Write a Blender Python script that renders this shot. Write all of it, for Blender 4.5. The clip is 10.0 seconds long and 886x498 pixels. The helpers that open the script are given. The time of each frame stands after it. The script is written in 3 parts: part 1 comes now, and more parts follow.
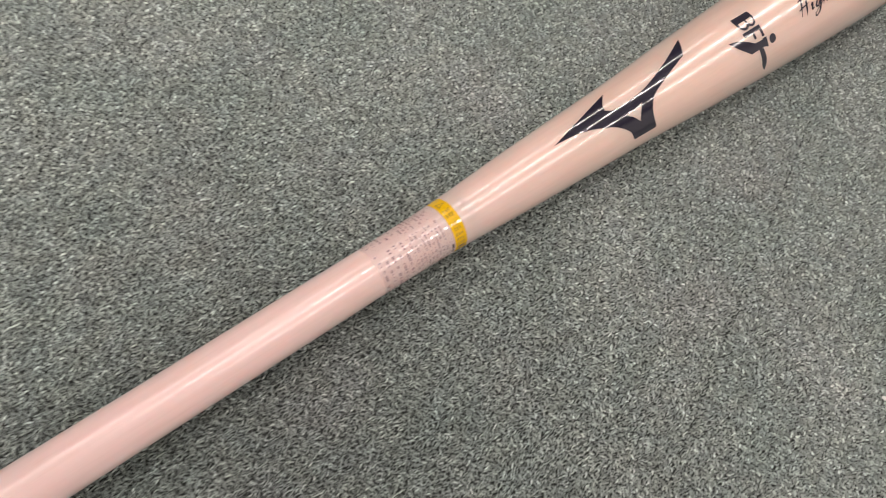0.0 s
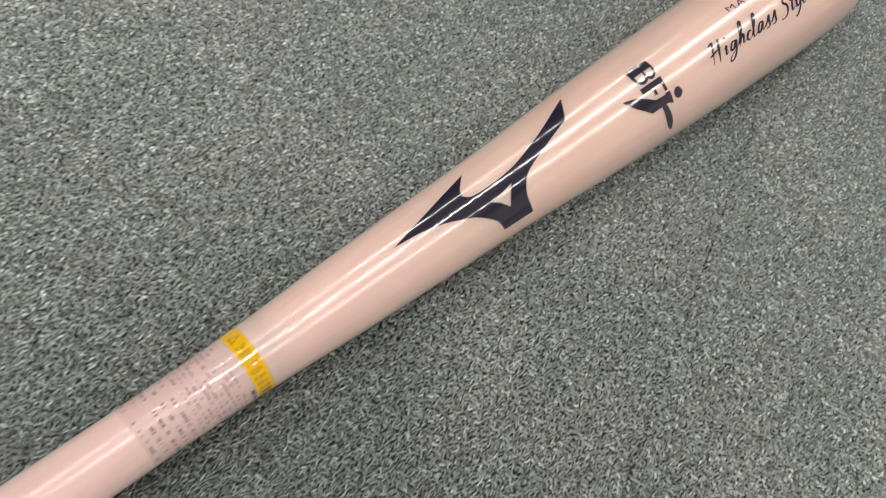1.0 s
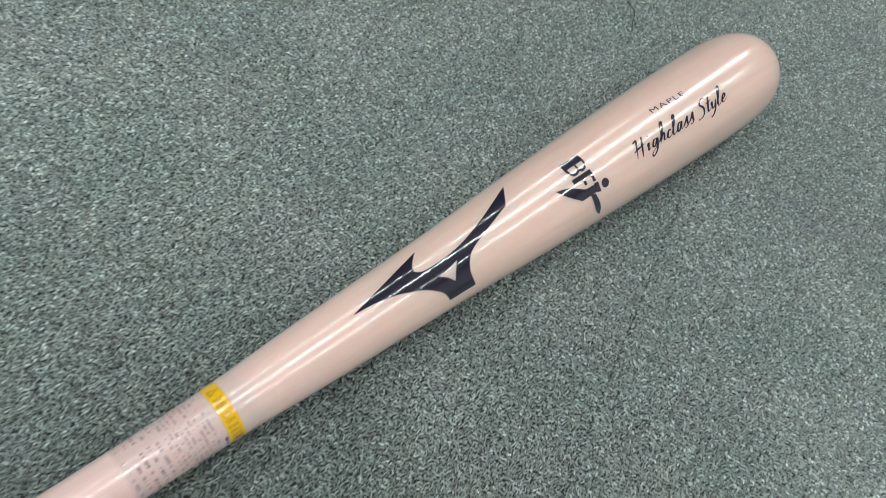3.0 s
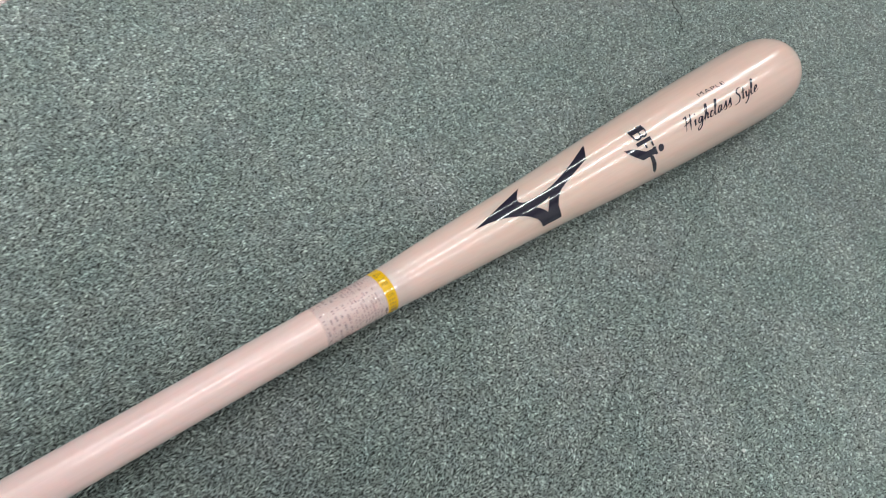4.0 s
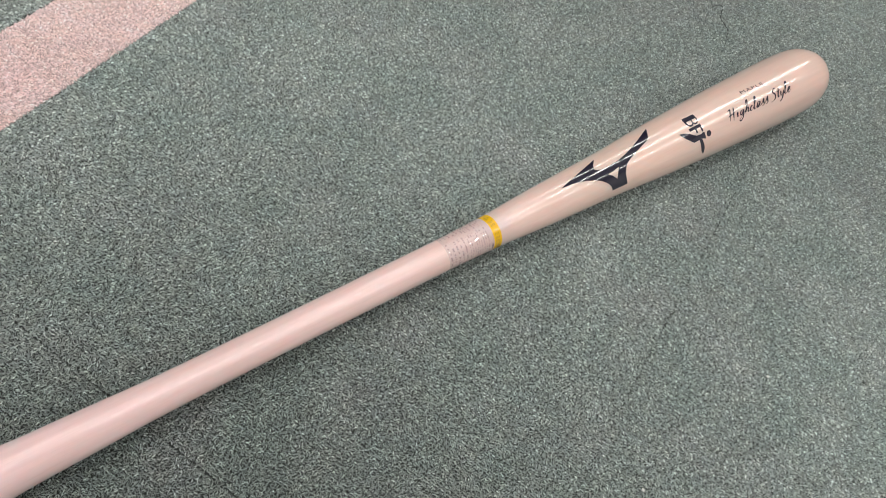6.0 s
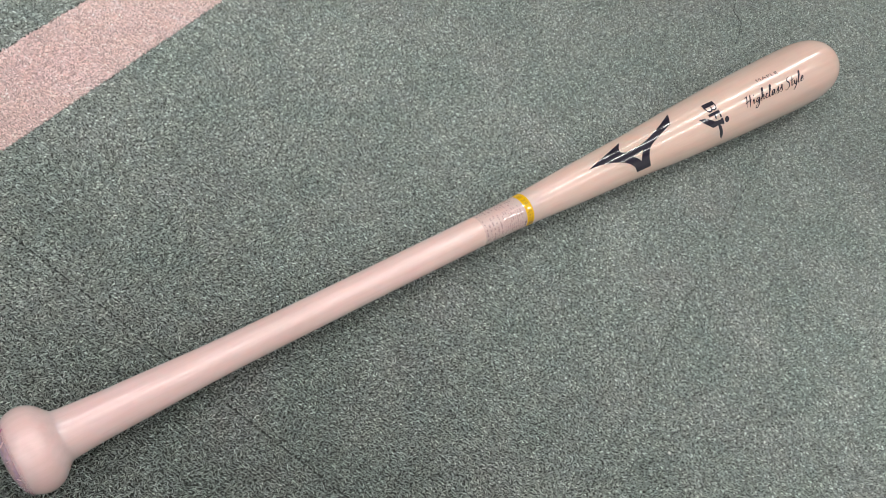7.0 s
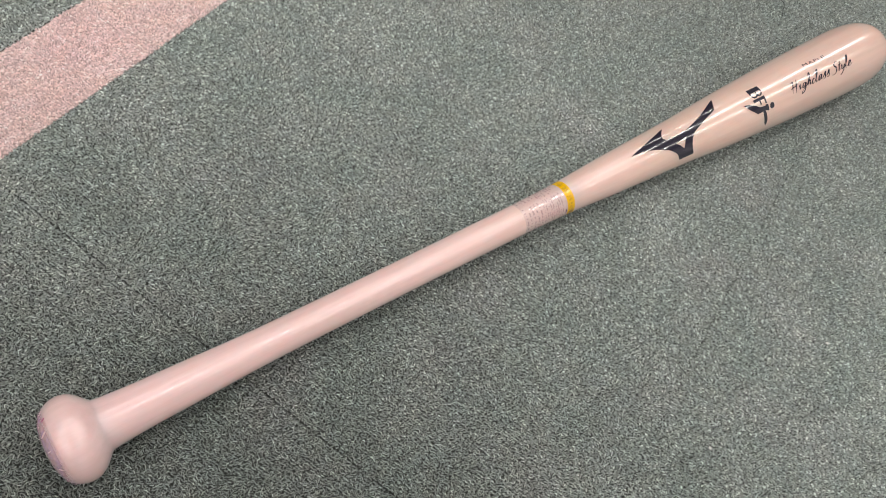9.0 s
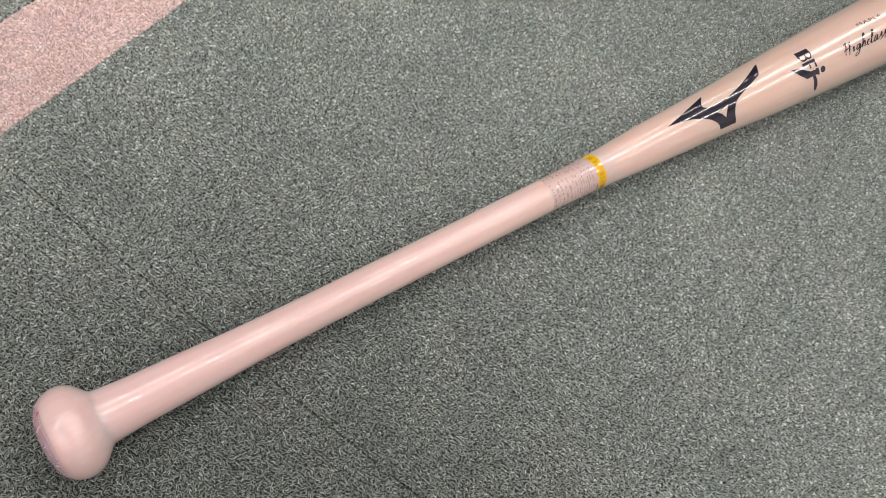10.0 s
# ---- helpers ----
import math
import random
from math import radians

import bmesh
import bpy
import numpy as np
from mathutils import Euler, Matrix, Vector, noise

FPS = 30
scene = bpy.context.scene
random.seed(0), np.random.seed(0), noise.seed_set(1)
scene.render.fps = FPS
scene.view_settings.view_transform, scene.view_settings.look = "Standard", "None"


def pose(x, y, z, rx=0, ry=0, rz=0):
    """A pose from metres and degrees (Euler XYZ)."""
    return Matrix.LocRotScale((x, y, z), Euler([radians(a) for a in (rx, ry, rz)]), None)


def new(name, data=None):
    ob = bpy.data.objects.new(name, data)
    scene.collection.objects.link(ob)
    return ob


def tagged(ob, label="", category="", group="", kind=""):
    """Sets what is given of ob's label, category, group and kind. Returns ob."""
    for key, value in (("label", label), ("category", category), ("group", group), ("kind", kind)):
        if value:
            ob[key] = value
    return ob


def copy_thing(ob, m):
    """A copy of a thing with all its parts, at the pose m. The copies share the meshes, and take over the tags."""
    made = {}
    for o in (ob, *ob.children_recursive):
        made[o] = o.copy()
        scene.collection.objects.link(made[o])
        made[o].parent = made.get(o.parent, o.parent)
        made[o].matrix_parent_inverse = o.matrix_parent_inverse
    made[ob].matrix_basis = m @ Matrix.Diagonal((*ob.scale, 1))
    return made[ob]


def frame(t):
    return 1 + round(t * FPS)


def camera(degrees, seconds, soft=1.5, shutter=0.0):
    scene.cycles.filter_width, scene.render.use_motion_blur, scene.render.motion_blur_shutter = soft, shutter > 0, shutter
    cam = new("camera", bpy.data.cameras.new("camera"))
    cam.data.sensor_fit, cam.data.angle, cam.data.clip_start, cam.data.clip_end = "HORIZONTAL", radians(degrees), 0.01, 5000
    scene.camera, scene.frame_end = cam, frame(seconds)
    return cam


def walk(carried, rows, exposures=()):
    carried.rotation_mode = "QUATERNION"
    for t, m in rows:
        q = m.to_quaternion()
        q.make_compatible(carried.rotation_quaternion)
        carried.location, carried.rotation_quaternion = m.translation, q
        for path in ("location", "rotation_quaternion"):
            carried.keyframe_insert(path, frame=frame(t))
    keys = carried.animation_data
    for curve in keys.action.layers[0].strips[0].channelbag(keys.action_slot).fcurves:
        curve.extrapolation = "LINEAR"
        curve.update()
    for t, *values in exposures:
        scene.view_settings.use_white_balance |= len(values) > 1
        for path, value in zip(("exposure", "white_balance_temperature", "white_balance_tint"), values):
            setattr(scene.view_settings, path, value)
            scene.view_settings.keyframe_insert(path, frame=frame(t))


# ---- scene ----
# ---------------------------------------------------------------- camera
cam = camera(61.31, 10.0, soft=0.9, shutter=0.35)


def aim(x, y, z, yaw, pitch, roll):
    """A camera pose from its place, its heading, its pitch and its roll."""
    return pose(x, y, z, 90 + pitch, 0, yaw) @ pose(0, 0, 0, 0, 0, roll)


ROWS = [
    (0.0, 0.2316, -0.0896, 0.3455, -61.62, -61.95, 25.86),
    (0.5, 0.2839, -0.0868, 0.3212, -62.79, -61.09, 25.74),
    (1.0, 0.3393, -0.0765, 0.3034, -63.96, -60.09, 25.86),
    (1.5, 0.3795, -0.0697, 0.2896, -64.90, -59.00, 26.21),
    (2.0, 0.3995, -0.0669, 0.2939, -65.23, -57.69, 26.54),
    (2.2, 0.3976, -0.0642, 0.3012, -65.47, -57.54, 26.97),
    (3.3, 0.2923, -0.0934, 0.3778, -64.62, -56.38, 28.92),
    (3.5, 0.2672, -0.0995, 0.3898, -64.49, -56.38, 29.33),
    (4.0, 0.2107, -0.1110, 0.4174, -63.28, -56.53, 29.75),
    (4.5, 0.1605, -0.1216, 0.4345, -61.93, -56.79, 29.82),
    (5.0, 0.1154, -0.1236, 0.4536, -60.90, -57.13, 29.82),
    (5.5, 0.0987, -0.1288, 0.4695, -59.76, -57.18, 29.12),
    (5.7, 0.0985, -0.1376, 0.4800, -59.42, -57.17, 28.88),
    (6.8, 0.0488, -0.1576, 0.4974, -59.84, -56.70, 29.15),
    (7.0, 0.0450, -0.1546, 0.4979, -59.86, -56.83, 29.32),
    (7.5, 0.0400, -0.1499, 0.4956, -60.18, -57.01, 29.90),
    (8.0, 0.0406, -0.1386, 0.4968, -60.37, -57.43, 30.23),
    (8.5, 0.0365, -0.1372, 0.4921, -60.24, -58.03, 30.28),
    (9.0, 0.0387, -0.1351, 0.4875, -59.70, -58.87, 29.84),
    (9.5, 0.0480, -0.1298, 0.4744, -58.74, -60.09, 28.90),
    (10.0, 0.0613, -0.1269, 0.4613, -57.35, -61.80, 27.52),
]
# seconds, stops, kelvin and tint: the phone's white balance drifts on the way
BALANCE = [
    (0.0, 0.22, 6980, 18), (0.5, 0.22, 6980, 18), (1.0, 0.22, 6790, 15), (1.5, 0.22, 6480, 8), (2.0, 0.22, 6230, 3), (2.2, 0.22, 6150, 3),
    (3.3, 0.22, 6040, 3), (3.5, 0.22, 6040, 3), (4.0, 0.22, 6130, 5), (4.5, 0.22, 6200, 7), (5.0, 0.22, 6400, 9), (5.5, 0.22, 6450, 9.5), (7.0, 0.22, 6500, 10),
    (8.0, 0.22, 6640, 12), (9.0, 0.22, 6720, 14), (10.0, 0.22, 6790, 15),
]
walk(cam, [(t, aim(*row)) for t, *row in ROWS], BALANCE)

# ---------------------------------------------------------------- world and light
LAMP = 49.0          # radiance of the ceiling lights' diffusers
CEILING = 2.55
TURN = math.radians(21.8)      # the carpet grid against the bat
world = bpy.data.worlds.new("world")
scene.world = world
world.use_nodes = True
world.node_tree.nodes["Background"].inputs[0].default_value = (0.8, 0.9, 1.0, 1)
world.node_tree.nodes["Background"].inputs[1].default_value = 0.0


# ---------------------------------------------------------------- materials
class Nodes:
    """A small wrapper round a material's node tree."""

    def __init__(self, name):
        self.mat = bpy.data.materials.new(name)
        self.mat.use_nodes = True
        self.tree = self.mat.node_tree
        self.bsdf = self.tree.nodes["Principled BSDF"]

    def add(self, kind):
        return self.tree.nodes.new(kind)

    def link(self, a, b):
        self.tree.links.new(a, b)

    def coords(self, scale=(1, 1, 1)):
        c = self.add("ShaderNodeTexCoord")
        m = self.add("ShaderNodeMapping")
        m.inputs["Scale"].default_value = scale
        self.link(c.outputs["Object"], m.inputs["Vector"])
        return m.outputs["Vector"]

    def noise(self, vector, scale, detail=3.0, rough=0.55):
        n = self.add("ShaderNodeTexNoise")
        n.inputs["Scale"].default_value = scale
        n.inputs["Detail"].default_value = detail
        n.inputs["Roughness"].default_value = rough
        self.link(vector, n.inputs["Vector"])
        return n.outputs["Fac"]

    def ramp(self, fac, stops):
        r = self.add("ShaderNodeValToRGB")
        while len(r.color_ramp.elements) < len(stops):
            r.color_ramp.elements.new(0.5)
        for e, (at, colour) in zip(r.color_ramp.elements, stops):
            e.position = at
            e.color = (*colour, 1)
        self.link(fac, r.inputs["Fac"])
        return r.outputs["Color"]

    def mix(self, fac, a, b, blend="MIX"):
        m = self.add("ShaderNodeMix")
        m.data_type, m.blend_type = "RGBA", blend
        for value, socket in ((fac, m.inputs[0]), (a, m.inputs[6]), (b, m.inputs[7])):
            if hasattr(value, "is_linked"):
                self.link(value, socket)
            else:
                socket.default_value = value if isinstance(value, (int, float)) else (*value, 1)
        return m.outputs[2]

    def bump(self, height, strength, distance):
        b = self.add("ShaderNodeBump")
        b.inputs["Strength"].default_value = strength
        b.inputs["Distance"].default_value = distance
        self.link(height, b.inputs["Height"])
        self.link(b.outputs["Normal"], self.bsdf.inputs["Normal"])

    def ripple(self, strength=0.10):
        """A fine unevenness of the gloss alone."""
        b = self.add("ShaderNodeBump")
        b.inputs["Strength"].default_value = strength
        b.inputs["Distance"].default_value = 0.0002
        self.link(self.noise(self.coords((0.5, 1, 1)), 900.0, 2.0), b.inputs["Height"])
        self.link(b.outputs["Normal"], self.bsdf.inputs["Coat Normal"])

    def set(self, **values):
        for key, value in values.items():
            socket = self.bsdf.inputs[key.replace("_", " ")]
            if hasattr(value, "is_linked"):
                self.link(value, socket)
            else:
                socket.default_value = (*value, 1) if isinstance(value, tuple) else value
        return self.mat


def maple_material(name, gloss, uneven):
    """Pale maple under a tight clear wrap; uneven is the strength of the wrap's ripples."""
    n = Nodes(name)
    n.bsdf.inputs["Subsurface Radius"].default_value = (1.0, 0.62, 0.5)
    v = n.coords((1, 1, 1))
    split = n.add("ShaderNodeSeparateXYZ")
    n.link(v, split.inputs[0])
    # pinker handle, peach barrel; the handle's wrap sheen is brightened into the colour
    along = n.ramp(split.outputs["X"], [(0.0, (0.84, 0.600, 0.610)), (0.3, (0.84, 0.604, 0.578)), (0.5, (0.80, 0.572, 0.492)), (0.84, (0.745, 0.518, 0.450))])
    grain = n.noise(n.coords((14, 260, 260)), 1.0, 4.0)
    fibre = n.noise(n.coords((40, 1500, 1500)), 1.0, 2.0)
    cloud = n.noise(n.coords((9, 22, 22)), 1.0, 2.0)
    c = n.mix(n.ramp(grain, [(0.35, (0, 0, 0)), (0.75, (0.16, 0.16, 0.16))]), along, (0.42, 0.27, 0.21))
    c = n.mix(n.ramp(fibre, [(0.55, (0, 0, 0)), (0.8, (0.10, 0.10, 0.10))]), c, (0.38, 0.24, 0.19))
    c = n.mix(n.ramp(cloud, [(0.35, (0, 0, 0)), (0.7, (0.25, 0.25, 0.25))]), c, (0.55, 0.40, 0.36))
    n.bump(n.noise(n.coords((60, 300, 300)), 1.0, 2.0), 0.04, 0.0004)
    n.ripple(uneven)
    return n.set(Base_Color=c, Roughness=0.34, Coat_Weight=1.0, Coat_Roughness=gloss, Coat_IOR=1.55, Specular_IOR_Level=0.5, Subsurface_Weight=0.7, Subsurface_Scale=0.012)


def print_material(name, colour, rough=0.22):
    n = Nodes(name)
    speck = n.noise(n.coords((1, 1, 1)), 900.0, 2.0)
    c = n.mix(n.ramp(speck, [(0.4, (0, 0, 0)), (0.8, (0.5, 0.5, 0.5))]), colour, tuple(min(1.0, k * 1.5 + 0.004) for k in colour))
    n.ripple(0.16)
    return n.set(Base_Color=c, Roughness=rough, Specular_IOR_Level=0.16, Coat_Weight=1.0, Coat_Roughness=0.06, Coat_IOR=1.6)


def clear_label_material():
    n = Nodes("clear_label_film")
    c = n.noise(n.coords((1, 1, 1)), 120.0, 2.0)
    n.set(Base_Color=n.ramp(c, [(0.3, (0.74, 0.60, 0.62)), (0.7, (0.80, 0.68, 0.69))]), Roughness=0.35, Coat_Weight=1.0, Coat_Roughness=0.05)
    return n.set(Alpha=0.25)


def seal_material():
    """The film at the knob's end: strongest at the very end, thinning out where it clings to the wood."""
    n = Nodes("crinkled_wrap")
    c = n.noise(n.coords((1, 1, 1)), 160.0, 3.0)
    split = n.add("ShaderNodeSeparateXYZ")
    n.link(n.coords((100, 100, 100)), split.inputs[0])
    cover = n.ramp(split.outputs["X"], [(0.3, (0.70, 0.70, 0.70)), (0.75, (0.50, 0.50, 0.50)), (1.0, (0, 0, 0))])
    n.bump(n.noise(n.coords((1, 1, 1)), 420.0, 3.0), 0.5, 0.0006)
    return n.set(Base_Color=n.ramp(c, [(0.42, (0.66, 0.46, 0.50)), (0.62, (0.60, 0.43, 0.62))]), Roughness=0.25, Coat_Weight=0.5, Coat_Roughness=0.15, Alpha=cover)


def pile_material(name, dark, low, mid, high, light, cast):
    """Looped yarn: every loop has a shade of its own; broad, faint patches of wear and a painted light band lie over
    them.
    """
    n = Nodes(name)
    g = n.add("ShaderNodeNewGeometry")
    yarn = n.ramp(g.outputs["Random Per Island"], [(0.0, dark), (0.3, low), (0.6, mid), (0.85, high), (1.0, light)])
    own = n.add("ShaderNodeAttribute")
    own.attribute_name = "yarn_shade"
    yarn = n.mix(1.0, yarn, own.outputs["Color"], "MULTIPLY")
    patch = n.noise(n.coords((1, 1, 1)), 16.0, 3.0)
    c = n.mix(n.ramp(patch, [(0.38, (0, 0, 0)), (0.66, (0.75, 0.75, 0.75))]), yarn, cast, "MULTIPLY")
    haze = n.noise(n.coords((1, 1, 1)), 11.0, 2.0)
    c = n.mix(n.ramp(haze, [(0.5, (0, 0, 0)), (0.72, (0.6, 0.6, 0.6))]), c, (0.985, 0.93, 0.965), "MULTIPLY")
    tint = n.noise(n.coords((1, 1, 1)), 75.0, 2.0)
    c = n.mix(1.0, c, n.ramp(tint, [(0.36, (1.01, 1.0, 0.98)), (0.64, (0.985, 1.0, 1.015))]), "MULTIPLY")
    spots = n.noise(n.coords((1, 1, 1)), 330.0, 2.0)
    c = n.mix(n.ramp(spots, [(0.42, (0, 0, 0)), (0.62, (0.2, 0.2, 0.2))]), c, (0.52, 0.53, 0.52), "MULTIPLY")
    # uneven floor light put into the yarn: lighter band square to the strip
    band_axes = n.add("ShaderNodeSeparateXYZ")
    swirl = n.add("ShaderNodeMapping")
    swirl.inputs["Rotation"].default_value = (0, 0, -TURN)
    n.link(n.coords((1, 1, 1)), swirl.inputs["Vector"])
    n.link(swirl.outputs["Vector"], band_axes.inputs[0])
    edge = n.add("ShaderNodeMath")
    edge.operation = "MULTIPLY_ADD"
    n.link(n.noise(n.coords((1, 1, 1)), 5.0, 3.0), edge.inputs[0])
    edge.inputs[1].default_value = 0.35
    n.link(band_axes.outputs["X"], edge.inputs[2])
    light_band = n.ramp(edge.outputs[0], [(0.12, (0.42, 0.42, 0.42)), (0.40, (1, 1, 1)), (0.62, (0.85, 0.85, 0.85)), (0.95, (0, 0, 0))])
    c = n.mix(light_band, n.mix(1.0, c, (0.80, 0.80, 0.80), "MULTIPLY"), n.mix(1.0, c, (1.16, 1.16, 1.16), "MULTIPLY"))
    fibre = n.noise(n.coords((1, 1, 1)), 1500.0, 3.0)
    c = n.mix(n.ramp(fibre, [(0.36, (0.35, 0.35, 0.35)), (0.58, (0, 0, 0))]), c, (0.55, 0.56, 0.55), "MULTIPLY")
    n.bump(n.noise(n.coords((1, 1, 1)), 2500.0, 2.0), 0.5, 0.0003)
    return n.set(Base_Color=c, Roughness=0.6, Specular_IOR_Level=0.15)


def backing_material(name, a, b):
    n = Nodes(name)
    f = n.noise(n.coords((1, 1, 1)), 700.0, 4.0)
    c = n.ramp(f, [(0.35, a), (0.65, b)])
    n.bump(f, 0.8, 0.002)
    return n.set(Base_Color=c, Roughness=0.95)


def paint_material(name, colour, scale=30.0):
    n = Nodes(name)
    f = n.noise(n.coords((1, 1, 1)), scale, 4.0)
    c = n.mix(n.ramp(f, [(0.3, (0, 0, 0)), (0.7, (0.12, 0.12, 0.12))]), colour, tuple(k * 0.85 for k in colour))
    n.bump(f, 0.15, 0.002)
    return n.set(Base_Color=c, Roughness=0.7)


def plain_material(name, colour, rough=0.5, metal=0.0):
    n = Nodes(name)
    f = n.noise(n.coords((1, 1, 1)), 200.0, 2.0)
    return n.set(Base_Color=n.mix(f, colour, tuple(k * 0.85 for k in colour)), Roughness=rough, Metallic=metal)


def lamp_material():
    n = Nodes("lamp_diffuser")
    return n.set(Base_Color=(0.9, 0.9, 0.9), Emission_Color=(1.0, 0.992, 0.955), Emission_Strength=LAMP)


MAPLE = maple_material("lacquered_maple", 0.16, 0.10)
CRINKLED = maple_material("maple_in_crinkled_wrap", 0.20, 0.45)
INK = print_material("navy_ink", (0.009, 0.006, 0.020), 0.3)
GREY_INK = print_material("grey_ink", (0.27, 0.20, 0.22), 0.5)
YELLOW = print_material("yellow_print", (0.78, 0.43, 0.001))
OLIVE = print_material("olive_ink", (0.40, 0.23, 0.006), 0.5)
LABEL = clear_label_material()
MAGENTA = print_material("magenta_crease", (0.50, 0.10, 0.26))
SEAL = seal_material()
FOLD = plain_material("folded_wrap", (0.66, 0.455, 0.475), 0.3)
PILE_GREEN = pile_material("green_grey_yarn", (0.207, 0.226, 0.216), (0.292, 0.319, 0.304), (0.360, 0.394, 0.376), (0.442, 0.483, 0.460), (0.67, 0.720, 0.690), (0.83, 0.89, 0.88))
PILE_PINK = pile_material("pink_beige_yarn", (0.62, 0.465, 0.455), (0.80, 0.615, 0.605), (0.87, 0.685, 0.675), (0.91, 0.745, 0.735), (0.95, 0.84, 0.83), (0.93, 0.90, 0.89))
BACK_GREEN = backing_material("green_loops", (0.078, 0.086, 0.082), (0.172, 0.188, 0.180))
# shade between the loops, put into the colour of the sheets below them
GAP_SHADE_GREEN = backing_material("green_gap_shade", (0.015, 0.017, 0.016), (0.04, 0.044, 0.042))
GAP_SHADE_PINK = backing_material("pink_gap_shade", (0.34, 0.25, 0.24), (0.55, 0.42, 0.40))
BACK_PINK = backing_material("pink_loops", (0.42, 0.30, 0.27), (0.66, 0.50, 0.45))
CONCRETE = paint_material("concrete", (0.35, 0.35, 0.34))
WALL_PAINT = paint_material("white_wall_paint", (0.80, 0.79, 0.77))
CEILING_PAINT = paint_material("white_ceiling_board", (0.74, 0.74, 0.72), 60.0)
HOUSING = plain_material("white_enamel", (0.8, 0.8, 0.78), 0.35)
DIFFUSER = lamp_material()
THREAD = plain_material("dark_thread", (0.012, 0.013, 0.012), 0.8)
LINT = plain_material("white_lint", (0.85, 0.85, 0.83), 0.8)


# ---------------------------------------------------------------- mesh helpers
def part(name, bm, material, parent=None, label="", smooth=False):
    """Links a bmesh as one mesh object, under parent if there is one."""
    me = bpy.data.meshes.new(name)
    bm.to_mesh(me)
    bm.free()
    me.materials.append(material)
    if smooth:
        me.polygons.foreach_set("use_smooth", [True] * len(me.polygons))
    ob = new(name, me)
    ob.parent = parent
    return tagged(ob, label)


def box(x0, y0, z0, x1, y1, z1, bevel=0.0):
    bm = bmesh.new()
    bmesh.ops.create_cube(bm, size=1.0, matrix=Matrix.Translation(((x0 + x1) / 2, (y0 + y1) / 2, (z0 + z1) / 2)) @ Matrix.Diagonal((x1 - x0, y1 - y0, z1 - z0, 1)))
    if bevel:
        bmesh.ops.bevel(bm, geom=list(bm.edges), offset=bevel, segments=2, profile=0.5, affect="EDGES")
    return bm


# ---------------------------------------------------------------- the room
# walls, carpet tiles and lights share one grid, turned against the bat: u along the strip, v across it
U = Vector((math.cos(TURN), math.sin(TURN), 0))
V = Vector((-math.sin(TURN), math.cos(TURN), 0))
turn_floor = Matrix.Rotation(TURN, 4, "Z")
TILE, SEAM_U, SEAM_V, STRIP_V = 0.48, 0.1090, 0.1772, 0.2480
U0, U1, V0, V1 = SEAM_U - 11 * TILE, SEAM_U + 14 * TILE, SEAM_V - 7 * TILE, STRIP_V + 6 * TILE


def room_piece(name, corners, material, label, category):
    ob = tagged(part(name, box(*corners), material), label, category, kind="structure")
    ob.matrix_basis = turn_floor
    return ob


room_piece("wall_west", (U0 - 0.12, V0 - 0.12, -0.06, U0, V1 + 0.12, CEILING), WALL_PAINT, "plain white painted wall", "wall")
room_piece("wall_east", (U1, V0 - 0.12, -0.06, U1 + 0.12, V1 + 0.12, CEILING), WALL_PAINT, "plain white painted wall", "wall")
room_piece("wall_south", (U0, V0 - 0.12, -0.06, U1, V0, CEILING), WALL_PAINT, "plain white painted wall", "wall")
room_piece("wall_north", (U0, V1, -0.06, U1, V1 + 0.12, CEILING), WALL_PAINT, "plain white painted wall", "wall")
room_piece("ceiling", (U0 - 0.12, V0 - 0.12, CEILING, U1 + 0.12, V1 + 0.12, CEILING + 0.1), CEILING_PAINT, "white board ceiling with rows of lights", "ceiling")

# ceiling lights: rows of long units that run the way the carpet's strip does
UNIT = 1.22


def ceiling_light():
    lamp = new("ceiling_light")
    bm = box(-0.605, -0.125, -0.05, 0.605, 0.125, 0.0, 0.006)
    part("housing", bm, HOUSING, lamp)
    bm = box(-0.59, -0.08, -0.075, 0.59, 0.08, -0.052, 0.008)
    diffuser = part("diffuser", bm, HOUSING, lamp, "glowing white diffuser")
    diffuser.data.materials.append(DIFFUSER)
    for p in diffuser.data.polygons:
        if p.normal.z < -0.99 and p.area > 0.1:
            p.material_index = 1
    return tagged(lamp, "long white ceiling light with a glowing diffuser", "ceiling light", "rows of ceiling lights")


first = None
LIGHT_TURN = math.radians(15.0)
turn_lights = Matrix.Rotation(LIGHT_TURN, 4, "Z")
LIGHT_ROWS = (
    (0.98, -4.88, 7, 0.52), (-0.32, -3.66, 2, 0.74), (-0.32, 0.0, 4, 0.74), (-1.62, -3.66, 2, 0.66), (-1.62, 0.0, 3, 0.66),
)
for row, start, count, slim in LIGHT_ROWS:
    for k in range(count):
        place = turn_lights @ pose(start + UNIT * (k + 0.5), row, CEILING - 0.001) @ Matrix.Diagonal((1, slim, 1, 1))
        if first is None:
            first = ceiling_light()
            first.matrix_basis = place
        else:
            copy_thing(first, place)

